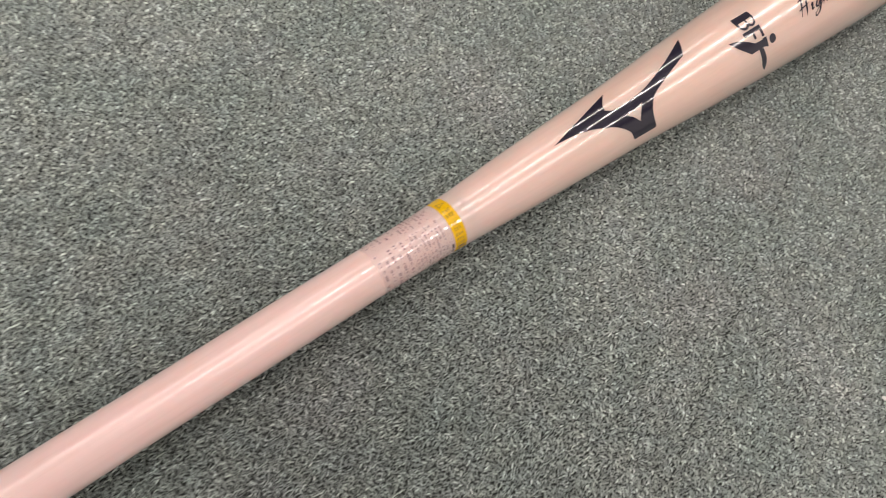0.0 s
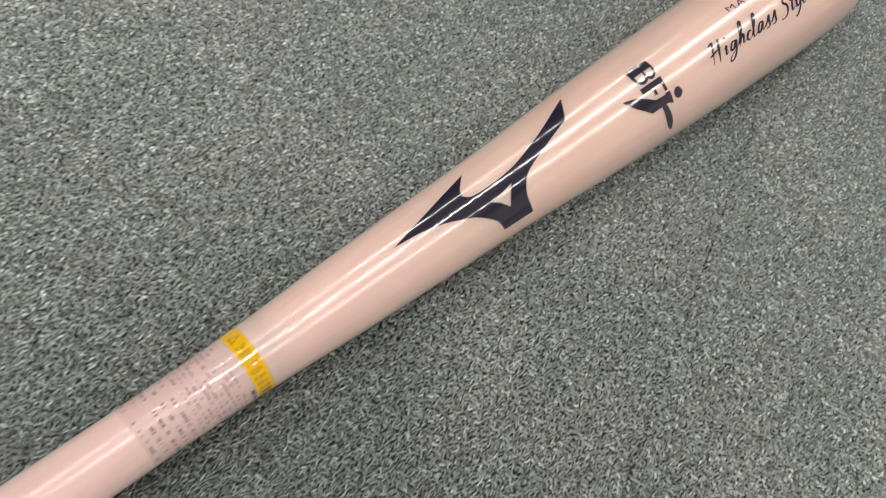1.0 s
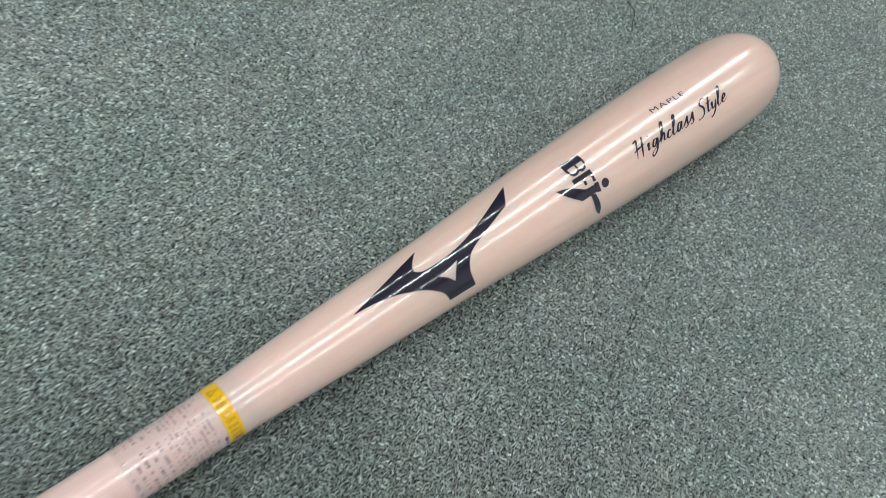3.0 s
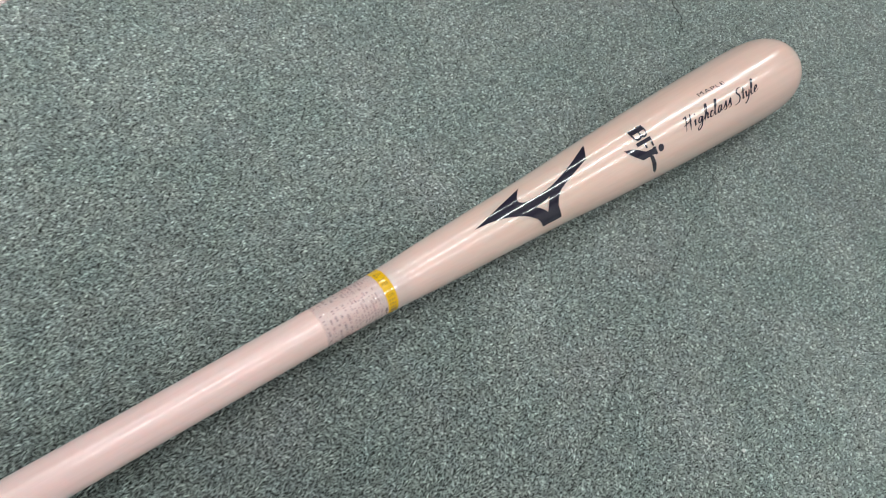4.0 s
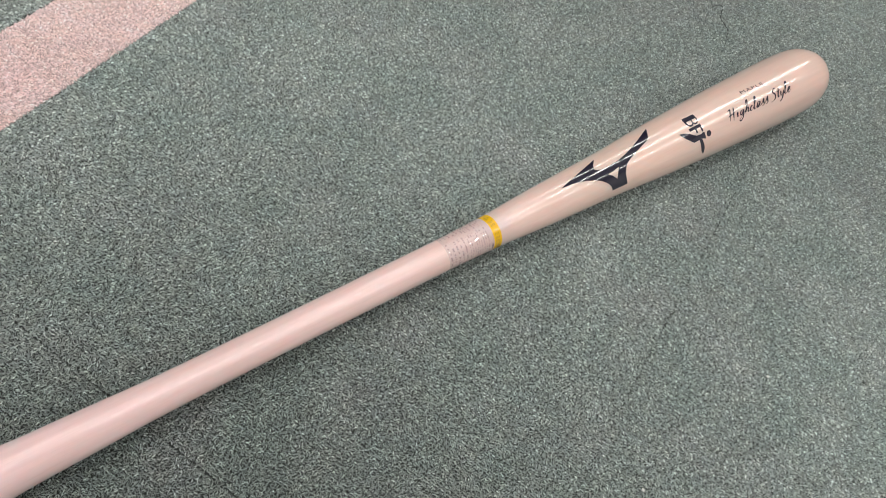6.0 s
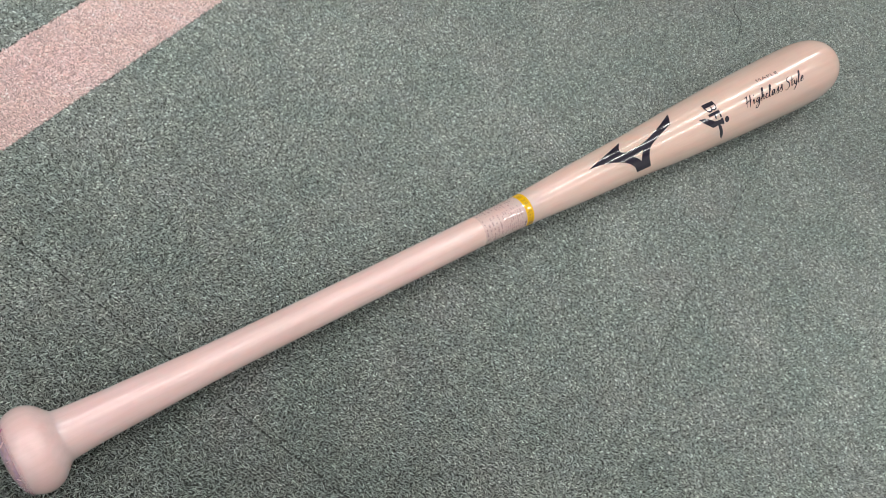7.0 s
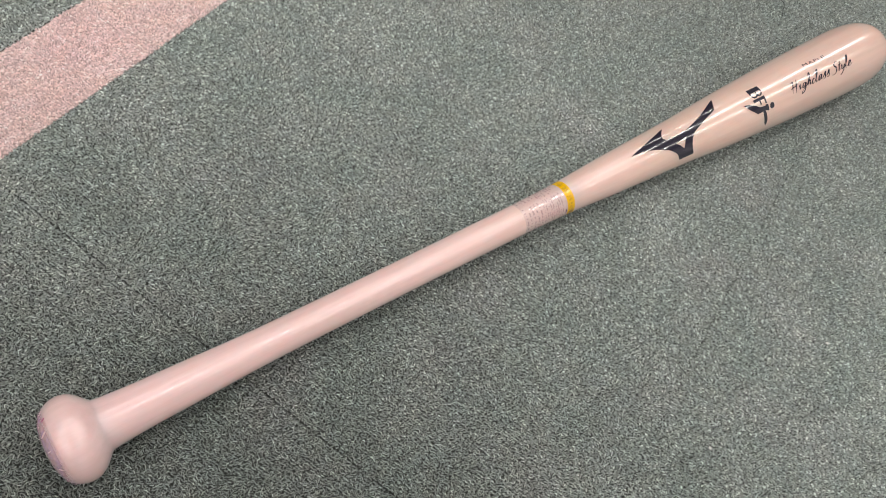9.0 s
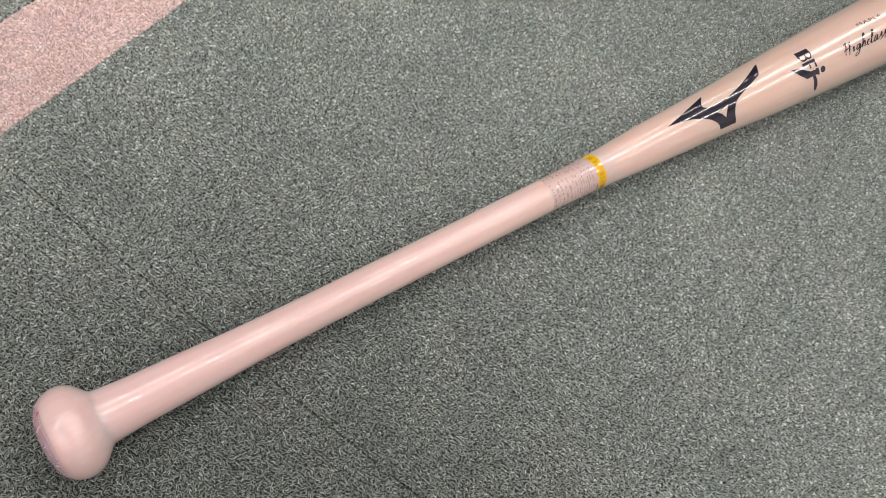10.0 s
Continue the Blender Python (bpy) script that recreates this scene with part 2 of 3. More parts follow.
# ---------------------------------------------------------------- the bat
# radius of the turned bat by distance from the knob's end
TURNED = [
    (0.0024, 0.0), (0.0025, 0.0060), (0.0030, 0.0110), (0.0043, 0.0157), (0.0066, 0.0203), (0.0105, 0.0241), (0.0157, 0.0261), (0.0210, 0.0259),
    (0.0260, 0.0234), (0.0296, 0.0198), (0.0314, 0.0176), (0.0332, 0.0161), (0.0355, 0.0156), (0.0410, 0.0151), (0.055, 0.0142), (0.08, 0.0134), (0.10, 0.0127), (0.12, 0.0120),
    (0.15, 0.01155), (0.20, 0.0115), (0.25, 0.0116), (0.30, 0.0119), (0.35, 0.0122), (0.38, 0.0129), (0.40, 0.0139), (0.43, 0.0159),
    (0.455, 0.0172), (0.48, 0.0184), (0.51, 0.0198), (0.535, 0.0213), (0.56, 0.0232), (0.58, 0.0245), (0.62, 0.0268), (0.66, 0.0288),
    (0.70, 0.0303), (0.74, 0.0316), (0.77, 0.0320), (0.785, 0.0315), (0.797, 0.0299), (0.8068, 0.0266), (0.8140, 0.0216), (0.8188, 0.0150),
    (0.8213, 0.0080), (0.8220, 0.0),
]
LENGTH = TURNED[-1][0]


def turned_curve(steps=14):
    """A Catmull-Rom line through the turned profile, as arrays of distance and radius."""
    p = np.array(TURNED)
    p = np.vstack([p[0] * (1, -1) + ((p[0] - p[1]) * (-1, 0)), p, p[-1] + (p[-1] - p[-2]) * (-1, 1)])
    out = []
    for a, b, c, d in zip(p[:-3], p[1:-2], p[2:-1], p[3:]):
        ta, tb, tc = (max(np.linalg.norm(v - u), 1e-9) ** 0.5 for u, v in ((a, b), (b, c), (c, d)))
        m1 = tb * ((b - a) / ta - (c - a) / (ta + tb) + (c - b) / tb)
        m2 = tb * ((c - b) / tb - (d - b) / (tb + tc) + (d - c) / tc)
        for k in range(steps):
            t = k / steps
            out.append((2 * t**3 - 3 * t**2 + 1) * b + (t**3 - 2 * t**2 + t) * m1 + (-2 * t**3 + 3 * t**2) * c + (t**3 - t**2) * m2)
    out.append(p[-2])
    return np.abs(np.array(out))


CURVE = turned_curve()


def radius(s):
    return float(np.interp(s, CURVE[:, 0], CURVE[:, 1]))


def wrinkle(s, phi):
    """Height of the folds in the clear wrap: a patch above the label's yellow band."""
    near = math.exp(-(((s - 0.412) / 0.014) ** 2)) * math.exp(-((phi / 0.9) ** 2))
    if near < 0.02:
        return 0.0
    return near * 0.00011 * noise.noise((s * 480, phi * 4.5, 1.7))


def on_bat(s, phi, lift=0.0):
    """A place on the bat's surface: phi is the angle from its top, towards its left side."""
    r = radius(s) + lift + wrinkle(s, phi)
    return Vector((s, r * math.sin(phi), r * math.cos(phi)))


def turned_part(name, s0, s1, parent, label, material=None, around=144):
    """A stretch of the turned body, with normals that run on smoothly into the next stretch."""
    keep = CURVE[(CURVE[:, 0] > s0 + 1e-6) & (CURVE[:, 0] < s1 - 1e-6)]
    ss = np.concatenate([[s0], keep[:, 0], [s1]])
    rr = np.array([radius(s) for s in ss])
    verts, normals, faces = [], [], []
    for s, r in zip(ss, rr):
        h = 0.0008
        if s < 0.007 or s > LENGTH - 0.004:
            h = 0.00015
        slope = (radius(min(s + h, LENGTH)) - radius(max(s - h, TURNED[0][0]))) / (min(s + h, LENGTH) - max(s - h, TURNED[0][0]))
        for k in range(around):
            phi = 2 * math.pi * k / around
            if phi > math.pi:
                phi -= 2 * math.pi
            verts.append(on_bat(s, phi) if r > 1e-6 else Vector((s, 0, 0)))
            e = 0.0006
            fold = (wrinkle(s + e, phi) - wrinkle(s - e, phi)) / (2 * e)
            turn = (wrinkle(s, phi + 0.03) - wrinkle(s, phi - 0.03)) / 0.06 / max(r, 1e-4)
            nrm = Vector((-(slope + fold), math.sin(phi) - turn * math.cos(phi), math.cos(phi) + turn * math.sin(phi)))
            if r < 1e-6:
                nrm = Vector((-1 if s < 0.1 else 1, 0, 0))
            normals.append(nrm.normalized())
    for i in range(len(ss) - 1):
        for k in range(around):
            a, b = i * around + k, i * around + (k + 1) % around
            faces.append((a, a + around, b + around, b))
    me = bpy.data.meshes.new(name)
    me.from_pydata(verts, [], faces)
    me.materials.append(material or MAPLE)
    me.polygons.foreach_set("use_smooth", [True] * len(me.polygons))
    me.normals_split_custom_set_from_vertices(normals)
    ob = new(name, me)
    ob.parent = parent
    return tagged(ob, label)


def wrap_on(bm, lift, ds=0.004, dphi=4.0):
    """Bends a flat mesh (x along the bat, y the angle in degrees) round the bat."""
    xs = [v.co.x for v in bm.verts]
    ys = [v.co.y for v in bm.verts]
    k = math.floor(min(ys) / dphi) + 1
    while k * dphi < max(ys):
        bmesh.ops.bisect_plane(bm, geom=bm.verts[:] + bm.edges[:] + bm.faces[:], plane_co=(0, k * dphi, 0), plane_no=(0, 1, 0))
        k += 1
    k = math.floor(min(xs) / ds) + 1
    while k * ds < max(xs):
        bmesh.ops.bisect_plane(bm, geom=bm.verts[:] + bm.edges[:] + bm.faces[:], plane_co=(k * ds, 0, 0), plane_no=(1, 0, 0))
        k += 1
    bmesh.ops.triangulate(bm, faces=bm.faces[:])
    for v in bm.verts:
        v.co = on_bat(v.co.x, math.radians(v.co.y), lift)
    bmesh.ops.recalc_face_normals(bm, faces=bm.faces[:])
    up = sum((f.normal.dot(Vector((0, f.calc_center_median().y, f.calc_center_median().z))) for f in bm.faces), 0.0)
    if up < 0:
        bmesh.ops.reverse_faces(bm, faces=bm.faces[:])
    return bm


def smooth_line(points, steps=6):
    """A curved outline through points; a point with a third value is a sharp corner."""
    out = []
    n = len(points)
    for i in range(n):
        b, c = points[i], points[(i + 1) % n]
        a = points[i - 1] if len(b) == 2 else (2 * b[0] - c[0], 2 * b[1] - c[1])
        d = points[(i + 2) % n] if len(c) == 2 else (2 * c[0] - b[0], 2 * c[1] - b[1])
        for k in range(steps):
            t = k / steps
            w = (-t + 2 * t * t - t**3) / 2, (2 - 5 * t * t + 3 * t**3) / 2, (t + 4 * t * t - 3 * t**3) / 2, (t**3 - t * t) / 2
            out.append(tuple(w[0] * a[j] + w[1] * b[j] + w[2] * c[j] + w[3] * d[j] for j in (0, 1)))
    return out


def filled(*outlines):
    """A flat face inside the first outline, less the others; in millimetres along and degrees round."""
    bm = bmesh.new()
    edges = []
    for line in outlines:
        vs = [bm.verts.new((x / 1000, y, 0)) for x, y in line]
        edges += [bm.edges.new((vs[i], vs[(i + 1) % len(vs)])) for i in range(len(vs))]
    bmesh.ops.triangle_fill(bm, use_beauty=True, use_dissolve=False, edges=edges)
    return bm


def strokes(bars):
    """Several flat quads in one mesh: each bar is x0, x1 in millimetres and y0, y1 in degrees."""
    bm = bmesh.new()
    for x0, x1, y0, y1 in bars:
        bm.faces.new([bm.verts.new((x / 1000, y, 0)) for x, y in ((x0, y0), (x1, y0), (x1, y1), (x0, y1))])
    return bm


def words(text, size, at_mm, at_deg, length, rise=0.0, gap=0.1):
    """Letters of the built-in font as a flat mesh of that length in metres: x along the bat, y in degrees round it."""
    glyphs, x = [], 0.0
    for ch in text:
        if ch == " ":
            x += size * 0.28
            continue
        cu = bpy.data.curves.new("letter", "FONT")
        cu.body, cu.size, cu.resolution_u = ch, size, 4
        ob = bpy.data.objects.new("letter", cu)
        scene.collection.objects.link(ob)
        ev = ob.evaluated_get(bpy.context.evaluated_depsgraph_get())
        me = ev.to_mesh()
        co = np.array([v.co[:] for v in me.vertices])
        co[:, 0] -= co[:, 0].min()
        wide = co[:, 0].max()
        glyphs.append((x, co, [tuple(p.vertices) for p in me.polygons]))
        x += wide + size * gap
        ev.to_mesh_clear()
        bpy.data.objects.remove(ob)
        bpy.data.curves.remove(cu)
    stretch = length / (x - size * gap)
    bm = bmesh.new()
    for x, co, polys in glyphs:
        vs = []
        for cx, cy, _ in co:
            px = (x + cx) * stretch
            vs.append(bm.verts.new((at_mm / 1000 + px, at_deg + math.degrees(cy / radius(at_mm / 1000 + px)) + rise * px, 0)))
        for poly in polys:
            bm.faces.new([vs[i] for i in poly])
    bmesh.ops.triangulate(bm, faces=bm.faces[:], ngon_method="EAR_CLIP")
    return bm


# brush letters by their strokes: capitals are 1 high; the last number is the letter's width
BRUSHED = {
    "H": ([[(-0.08, 0.93), (0.04, 1.0), (0.14, 0.98), (0.12, 0.5), (0.13, -0.04)], [(0.52, 1.06), (0.49, 0.5), (0.52, -0.12)], [(-0.06, 0.40), (0.28, 0.50), (0.66, 0.58)]], 0.84),
    "i": ([[(0.0, 0.30), (0.09, 0.46), (0.08, 0.06), (0.24, 0.16)], [(0.05, 0.84), (0.11, 0.92)]], 0.30),
    "g": ([[(0.42, 0.46), (0.18, 0.46), (0.08, 0.16), (0.25, 0.09), (0.43, 0.45), (0.38, -0.22), (0.16, -0.48), (0.04, -0.30), (0.34, 0.0), (0.55, 0.12)]], 0.56),
    "h": ([[(0.0, 0.12), (0.26, 0.62), (0.33, 1.06), (0.24, 1.12), (0.16, 0.8), (0.10, 0.0)], [(0.11, 0.12), (0.28, 0.46), (0.38, 0.38), (0.36, 0.06), (0.52, 0.14)]], 0.54),
    "c": ([[(0.36, 0.42), (0.19, 0.46), (0.07, 0.18), (0.20, 0.02), (0.42, 0.15)]], 0.40),
    "l": ([[(0.0, 0.14), (0.24, 0.68), (0.30, 1.06), (0.22, 1.12), (0.14, 0.7), (0.11, 0.1), (0.20, 0.0), (0.36, 0.14)]], 0.36),
    "a": ([[(0.40, 0.46), (0.17, 0.44), (0.07, 0.1), (0.22, 0.06), (0.41, 0.46), (0.38, 0.05), (0.56, 0.16)]], 0.56),
    "s": ([[(-0.02, 0.12), (0.16, 0.36), (0.29, 0.60), (0.27, 0.32), (0.31, 0.08), (0.18, -0.04), (0.08, 0.02)]], 0.44),
    "S": ([[(0.56, 0.98), (0.30, 0.98), (0.16, 0.72), (0.42, 0.42), (0.40, 0.02), (0.06, -0.14), (0.0, -0.02)]], 0.66),
    "t": ([[(0.18, 0.98), (0.11, 0.4), (0.12, 0.04), (0.32, 0.16)], [(-0.04, 0.60), (0.36, 0.70)]], 0.34),
    "y": ([[(0.0, 0.36), (0.09, 0.46), (0.10, 0.12), (0.26, 0.12), (0.40, 0.5)], [(0.40, 0.5), (0.32, -0.1), (0.10, -0.44), (0.0, -0.34)]], 0.48),
    "e": ([[(0.02, 0.14), (0.34, 0.38), (0.22, 0.52), (0.07, 0.2), (0.2, 0.02), (0.48, 0.22)]], 0.44),
}


def brushed(text, tall, at_mm, at_deg, length, rise=0.0, shear=0.0):
    """Brush lettering as flat ribbons that swell and thin out, of that length in metres along the bat."""
    rng = random.Random(9)
    total = sum(0.3 if ch == " " else BRUSHED[ch][1] for ch in text)
    stretch = length / (total * tall)
    bm = bmesh.new()
    x = 0.0
    for ch in text:
        if ch == " ":
            x += 0.3
            continue
        lines, wide = BRUSHED[ch]
        grow = 1 + 0.12 * (rng.random() - 0.5)
        for line in lines:
            p = [Vector((x + a, b * grow)) for a, b in line]
            q = []
            for k in range(len(p) - 1):
                a, b, c, d = p[max(k - 1, 0)], p[k], p[k + 1], p[min(k + 2, len(p) - 1)]
                for m in range(5):
                    t = m / 5
                    q.append(b + (c - a) * 0.5 * t + (2 * a - 5 * b + 4 * c - d) * 0.5 * t * t + (3 * b - a - 3 * c + d) * 0.5 * t**3)
            q.append(p[-1])
            pairs = []
            for k, at in enumerate(q):
                way = (q[min(k + 1, len(q) - 1)] - q[max(k - 1, 0)]).normalized()
                f = k / (len(q) - 1)
                w = (0.022 + 0.034 * math.sin(math.pi * min(1.0, f * 1.15 + 0.06)) ** 0.6 if f < 0.95 else 0.018) * (0.8 + 0.5 * abs(way.y))
                pair = []
                for side in (1, -1):
                    e = at + Vector((-way.y, way.x)) * w * side
                    px = (e.x * stretch + shear * e.y) * tall
                    s = at_mm / 1000 + px
                    pair.append(bm.verts.new((s, at_deg + math.degrees(e.y * tall / radius(s)) + rise * px, 0)))
                pairs.append(pair)
            for a, b in zip(pairs[:-1], pairs[1:]):
                bm.faces.new((a[0], b[0], b[1], a[1]))
        x += wide
    return bm


bat = tagged(new("baseball_bat"), "pale pinkish maple baseball bat in glossy clear wrap lying on carpet", "baseball bat")
bat.matrix_basis = Matrix.Translation((0, 0, 0.0243)) @ Matrix.Rotation(-math.atan(0.01058), 4, "Y")
turned_part("knob", TURNED[0][0], 0.0335, bat, "rounded knob in crinkled wrap", CRINKLED)
turned_part("handle", 0.0335, 0.398, bat, "")
turned_part("barrel", 0.398, LENGTH, bat, "")

# large navy emblem
EMBLEM = [
    (456.5, 0, 1), (502.2, 31.4, 1), (495.6, 14.1), (494.0, 4.1, 1), (497.7, -2.6), (508.7, -3.8), (523.1, 0.1), (544.1, 15.2), (567.4, 36.8, 1), (557.5, 8.9, 1),
    (551.2, 4.7), (537.0, -5.7), (527.3, -14.9), (522.8, -24.2), (520.2, -40.9), (521.6, -65.3, 1), (505.0, -65.6, 1), (502.4, -48.8), (497.9, -36.4),
    (492.3, -25.5), (486.2, -18.3), (479.2, -10.6), (468.8, -3.6),
]
EMBLEM_GAP = [(516.0, -16.1, 1), (512.9, -27.5), (510.4, -40.3, 1), (507.0, -29.5), (502.8, -21.2, 1), (509.2, -19.7)]
part("emblem", wrap_on(filled(smooth_line(EMBLEM), smooth_line(EMBLEM_GAP)), 0.00012), INK, bat, "navy winged emblem")

# small navy mark: three rows of blocks over a leaping shape with a dot
BLOCK = [
    (600.1, 12.8, 1), (614.4, 11.4, 1), (614.5, 0.8), (613.3, -5.5), (611.5, -8.6), (609.2, -9.3), (607.7, -6.8, 1), (605.3, -9.2), (602.6, -8.8), (600.8, -4.8), (599.9, 1.0),
]
NOTCHES = [[(601.6, 2.6, 1), (607.2, 2.5, 1), (606.8, -3.0), (604.8, -6.2), (602.2, -3.8)], [(608.3, 2.5, 1), (613.2, 2.4, 1), (612.6, -3.4), (610.5, -6.4), (608.6, -3.4)]]
mark = part("block_mark", wrap_on(filled(smooth_line(BLOCK, 4), *[smooth_line(p, 4) for p in NOTCHES]), 0.00012), INK, bat, "navy block mark")
part("bars", wrap_on(strokes([(599.5, 614.0, -17.4, -11.4), (612.1, 614.0, -27.0, -17.4), (605.8, 607.6, -25.4, -17.4)]), 0.00012), INK, mark)
WING = [(586.8, -12.6, 1), (595.2, -17.4), (604.8, -29.6, 1), (611.6, -30.4, 1), (611.6, -28.8, 1), (614.8, -29.3, 1), (615.0, -42.6, 1), (611.4, -39.6, 1), (607.4, -39.8, 1), (600.2, -40.2, 1), (591.8, -25.6)]
part("swoosh", wrap_on(filled(smooth_line(WING)), 0.00016), INK, mark)
LEG = [(606.9, -39.4, 1), (610.4, -40.2, 1), (612.4, -52.0), (613.6, -62.9), (613.6, -74.2, 1), (610.1, -65.1), (608.2, -50.8)]
part("swoosh", wrap_on(filled(smooth_line(LEG)), 0.00014), INK, mark)
DOT = [(619.5 + 2.8 * math.cos(a), -35.6 + 5.8 * math.sin(a)) for a in np.linspace(0, 2 * math.pi, 8, endpoint=False)]
part("dot", wrap_on(filled(smooth_line(DOT)), 0.00012), INK, mark)

part("lettering", wrap_on(words("MAPLE", 0.0046, 676.4, 2.6, 0.0305, rise=-90, gap=0.16), 0.00012), INK, bat, "small printed capitals")
part("lettering", wrap_on(brushed("Highclass Style", 0.0092, 646.6, -32.2, 0.0885, rise=5, shear=0.42), 0.00012), INK, bat, "slanted brush lettering")

# warning label: clear film with fine lines of print and a yellow end band
label = part("warning_label", wrap_on(strokes([(343.5, 391.6, -100, 78)]), 0.00007, 0.003), LABEL, bat, "clear printed warning label with a yellow band")
part("yellow_band", wrap_on(strokes([(384.6, 391.6, -100, 78)]), 0.00013, 0.002), YELLOW, label)
rng = random.Random(11)


def sign(at):
    """An empty warning triangle at that angle."""
    return filled([(386.0, at - 8.5), (386.0, at + 8.5), (390.4, at)], [(386.8, at - 4.6), (386.8, at + 4.6), (389.3, at)])


part("warning_sign", wrap_on(sign(30), 0.00018, 0.003), OLIVE, label)
for at in (10, -2, -22, -34, -46, -58, -69):
    w = 4.4 if at > -10 else 3.6
    bars = []
    for x0 in (386.0, 387.5, 389.0):
        tall = rng.uniform(0.9, 1.25)
        bars.append((x0, x0 + rng.uniform(0.45, 0.7), at - w * rng.uniform(0.5, 1.0), at + w * rng.uniform(0.5, 1.0)))
        bars += [(x0, x0 + tall, at + d * w, at + d * w + 1.3) for d in (-0.9, -0.2, 0.6) if rng.random() < 0.55]
    part("printed_bar", wrap_on(strokes(bars), 0.00018, 0.003), OLIVE, label)
part("printed_bar", wrap_on(strokes([(386.0, 390.2, -80, -76.5), (386.2, 390.0, -86, -83)]), 0.00018, 0.003), INK, label)
x = 345.6
while x < 382.0:
    fine = x > 361
    bars = []
    for y_from, y_to in ((72, 16 if fine else 24), (8, -94)):
        y = y_from - rng.uniform(0, 10)
        stop = y_to + rng.choice((0, 0, 6, 20))
        while y > stop:
            w = rng.choice((1.6, 2.4, 3.2, 4.0)) * (0.8 if fine else 1.0)
            if rng.random() < (0.78 if fine else 0.7):
                tall = rng.uniform(0.6, 1.0) if fine else rng.uniform(0.9, 1.4)
                shift = rng.uniform(-0.1, 0.1)
                bars.append((x - tall / 2 + shift, x + tall / 2 + shift, y - w, y))
            y -= w + rng.choice((0.8, 0.8, 1.2, 1.6, 4.0, 9.0))
    part("printed_line", wrap_on(strokes(bars), 0.00012, 0.003), GREY_INK, label)
    x += 2.1 if fine else 3.5
part("printed_line", wrap_on(strokes([(382.6, 383.9, -y - 3.4, -y) for y in (62, 66.5, 71, 78, 83)]), 0.00012, 0.003), INK, label)


# crinkled seal of the wrap round the knob's end, with small folds along its rim
def seal():
    bm = bmesh.new()
    rows, around = 14, 180
    grid = []
    for i in range(rows + 1):
        f = i / rows
        line = []
        for k in range(around):
            phi = 2 * math.pi * k / around - math.pi
            cx, cy = math.cos(phi), math.sin(phi)
            s = 0.0026 + (0.0080 + 0.0006 * noise.noise((cx * 3, cy * 3, 4.0))) * f
            fold = 0.6 * noise.noise((cx * 11, cy * 11, f * 3.0)) + 0.5 * noise.noise((cx * 30, cy * 30, f * 8.0))
            lift = 0.00012 + 0.0026 * max(0.0, fold) * math.sin(math.pi * f) ** 0.7
            line.append(bm.verts.new(on_bat(s, phi, lift)))
        grid.append(line)
    for i in range(rows):
        for k in range(around):
            bm.faces.new((grid[i][k], grid[i + 1][k], grid[i + 1][(k + 1) % around], grid[i][(k + 1) % around]))
    return bm


wrap_seal = part("wrap_seal", seal(), SEAL, bat, "crinkled pink-tinted end of the clear wrap", True)


def fold(phi, s, size):
    bm = bmesh.new()
    bmesh.ops.create_icosphere(bm, subdivisions=2, radius=size)
    along = (on_bat(s + 0.001, phi) - on_bat(s - 0.001, phi)).normalized()
    out = Vector((0, math.sin(phi), math.cos(phi)))
    across = along.cross(out).normalized()
    out = across.cross(along)
    at = on_bat(s, phi)
    for v in bm.verts:
        p = v.co * (1 + 0.35 * noise.noise(v.co * 1500 + Vector((phi * 7, 0, 0))))
        v.co = at + along * p.x * 2.6 + across * p.y * 0.7 + out * p.z * 0.32
    return bm


for k in range(14):
    phi = -2.9 + 5.8 * (k + rng.random() * 0.8) / 14
    part("wrap_fold", fold(phi, rng.uniform(0.0040, 0.0085), rng.uniform(0.0006, 0.0012)), FOLD, wrap_seal, "", True)

part("wrap_crease", wrap_on(strokes([(7.8, 9.8, 27, 29), (7.0, 8.4, 33, 34.5)]), 0.0009, 0.001), MAGENTA, wrap_seal, "thin magenta crease")

# ---------------------------------------------------------------- small things on the carpet
def thread():
    cu = bpy.data.curves.new("loose_thread", "CURVE")
    cu.dimensions, cu.bevel_depth, cu.bevel_resolution = "3D", 0.0003, 2
    line = cu.splines.new("NURBS")
    pts = THREAD_PATH
    line.points.add(len(pts) - 1)
    for p, (x, y) in zip(line.points, pts):
        p.co = (x, y, 0.0008, 1)
    line.use_endpoint_u = True
    line.order_u = 3
    cu.materials.append(THREAD)
    ob = bpy.data.objects.new("curve", cu)
    scene.collection.objects.link(ob)
    me = bpy.data.meshes.new_from_object(ob.evaluated_get(bpy.context.evaluated_depsgraph_get()))
    me.name = "loose_thread"
    bpy.data.objects.remove(ob)
    return tagged(new("loose_thread", me), "thin dark loose thread lying on green carpet", "thread")


THREAD_PATH = [(0.8197, 0.1296), (0.8310, 0.1300), (0.8370, 0.1256), (0.8270, 0.1190), (0.8176, 0.1137), (0.8160, 0.1030), (0.8127, 0.0935), (0.8030, 0.0890), (0.7965, 0.0833)]
thread()
bm = bmesh.new()
bmesh.ops.create_icosphere(bm, subdivisions=2, radius=0.0013)
for v in bm.verts:
    v.co *= 1 + 0.5 * noise.noise(v.co * 900)
    v.co.z *= 0.6
lint = tagged(part("lint_speck", bm, LINT), "tiny white speck of lint on green carpet", "lint")
lint.matrix_basis = pose(0.3859, -0.2146, 0.0012)
copy_thing(lint, pose(0.5447, -0.2069, 0.0010, 0, 0, 70))

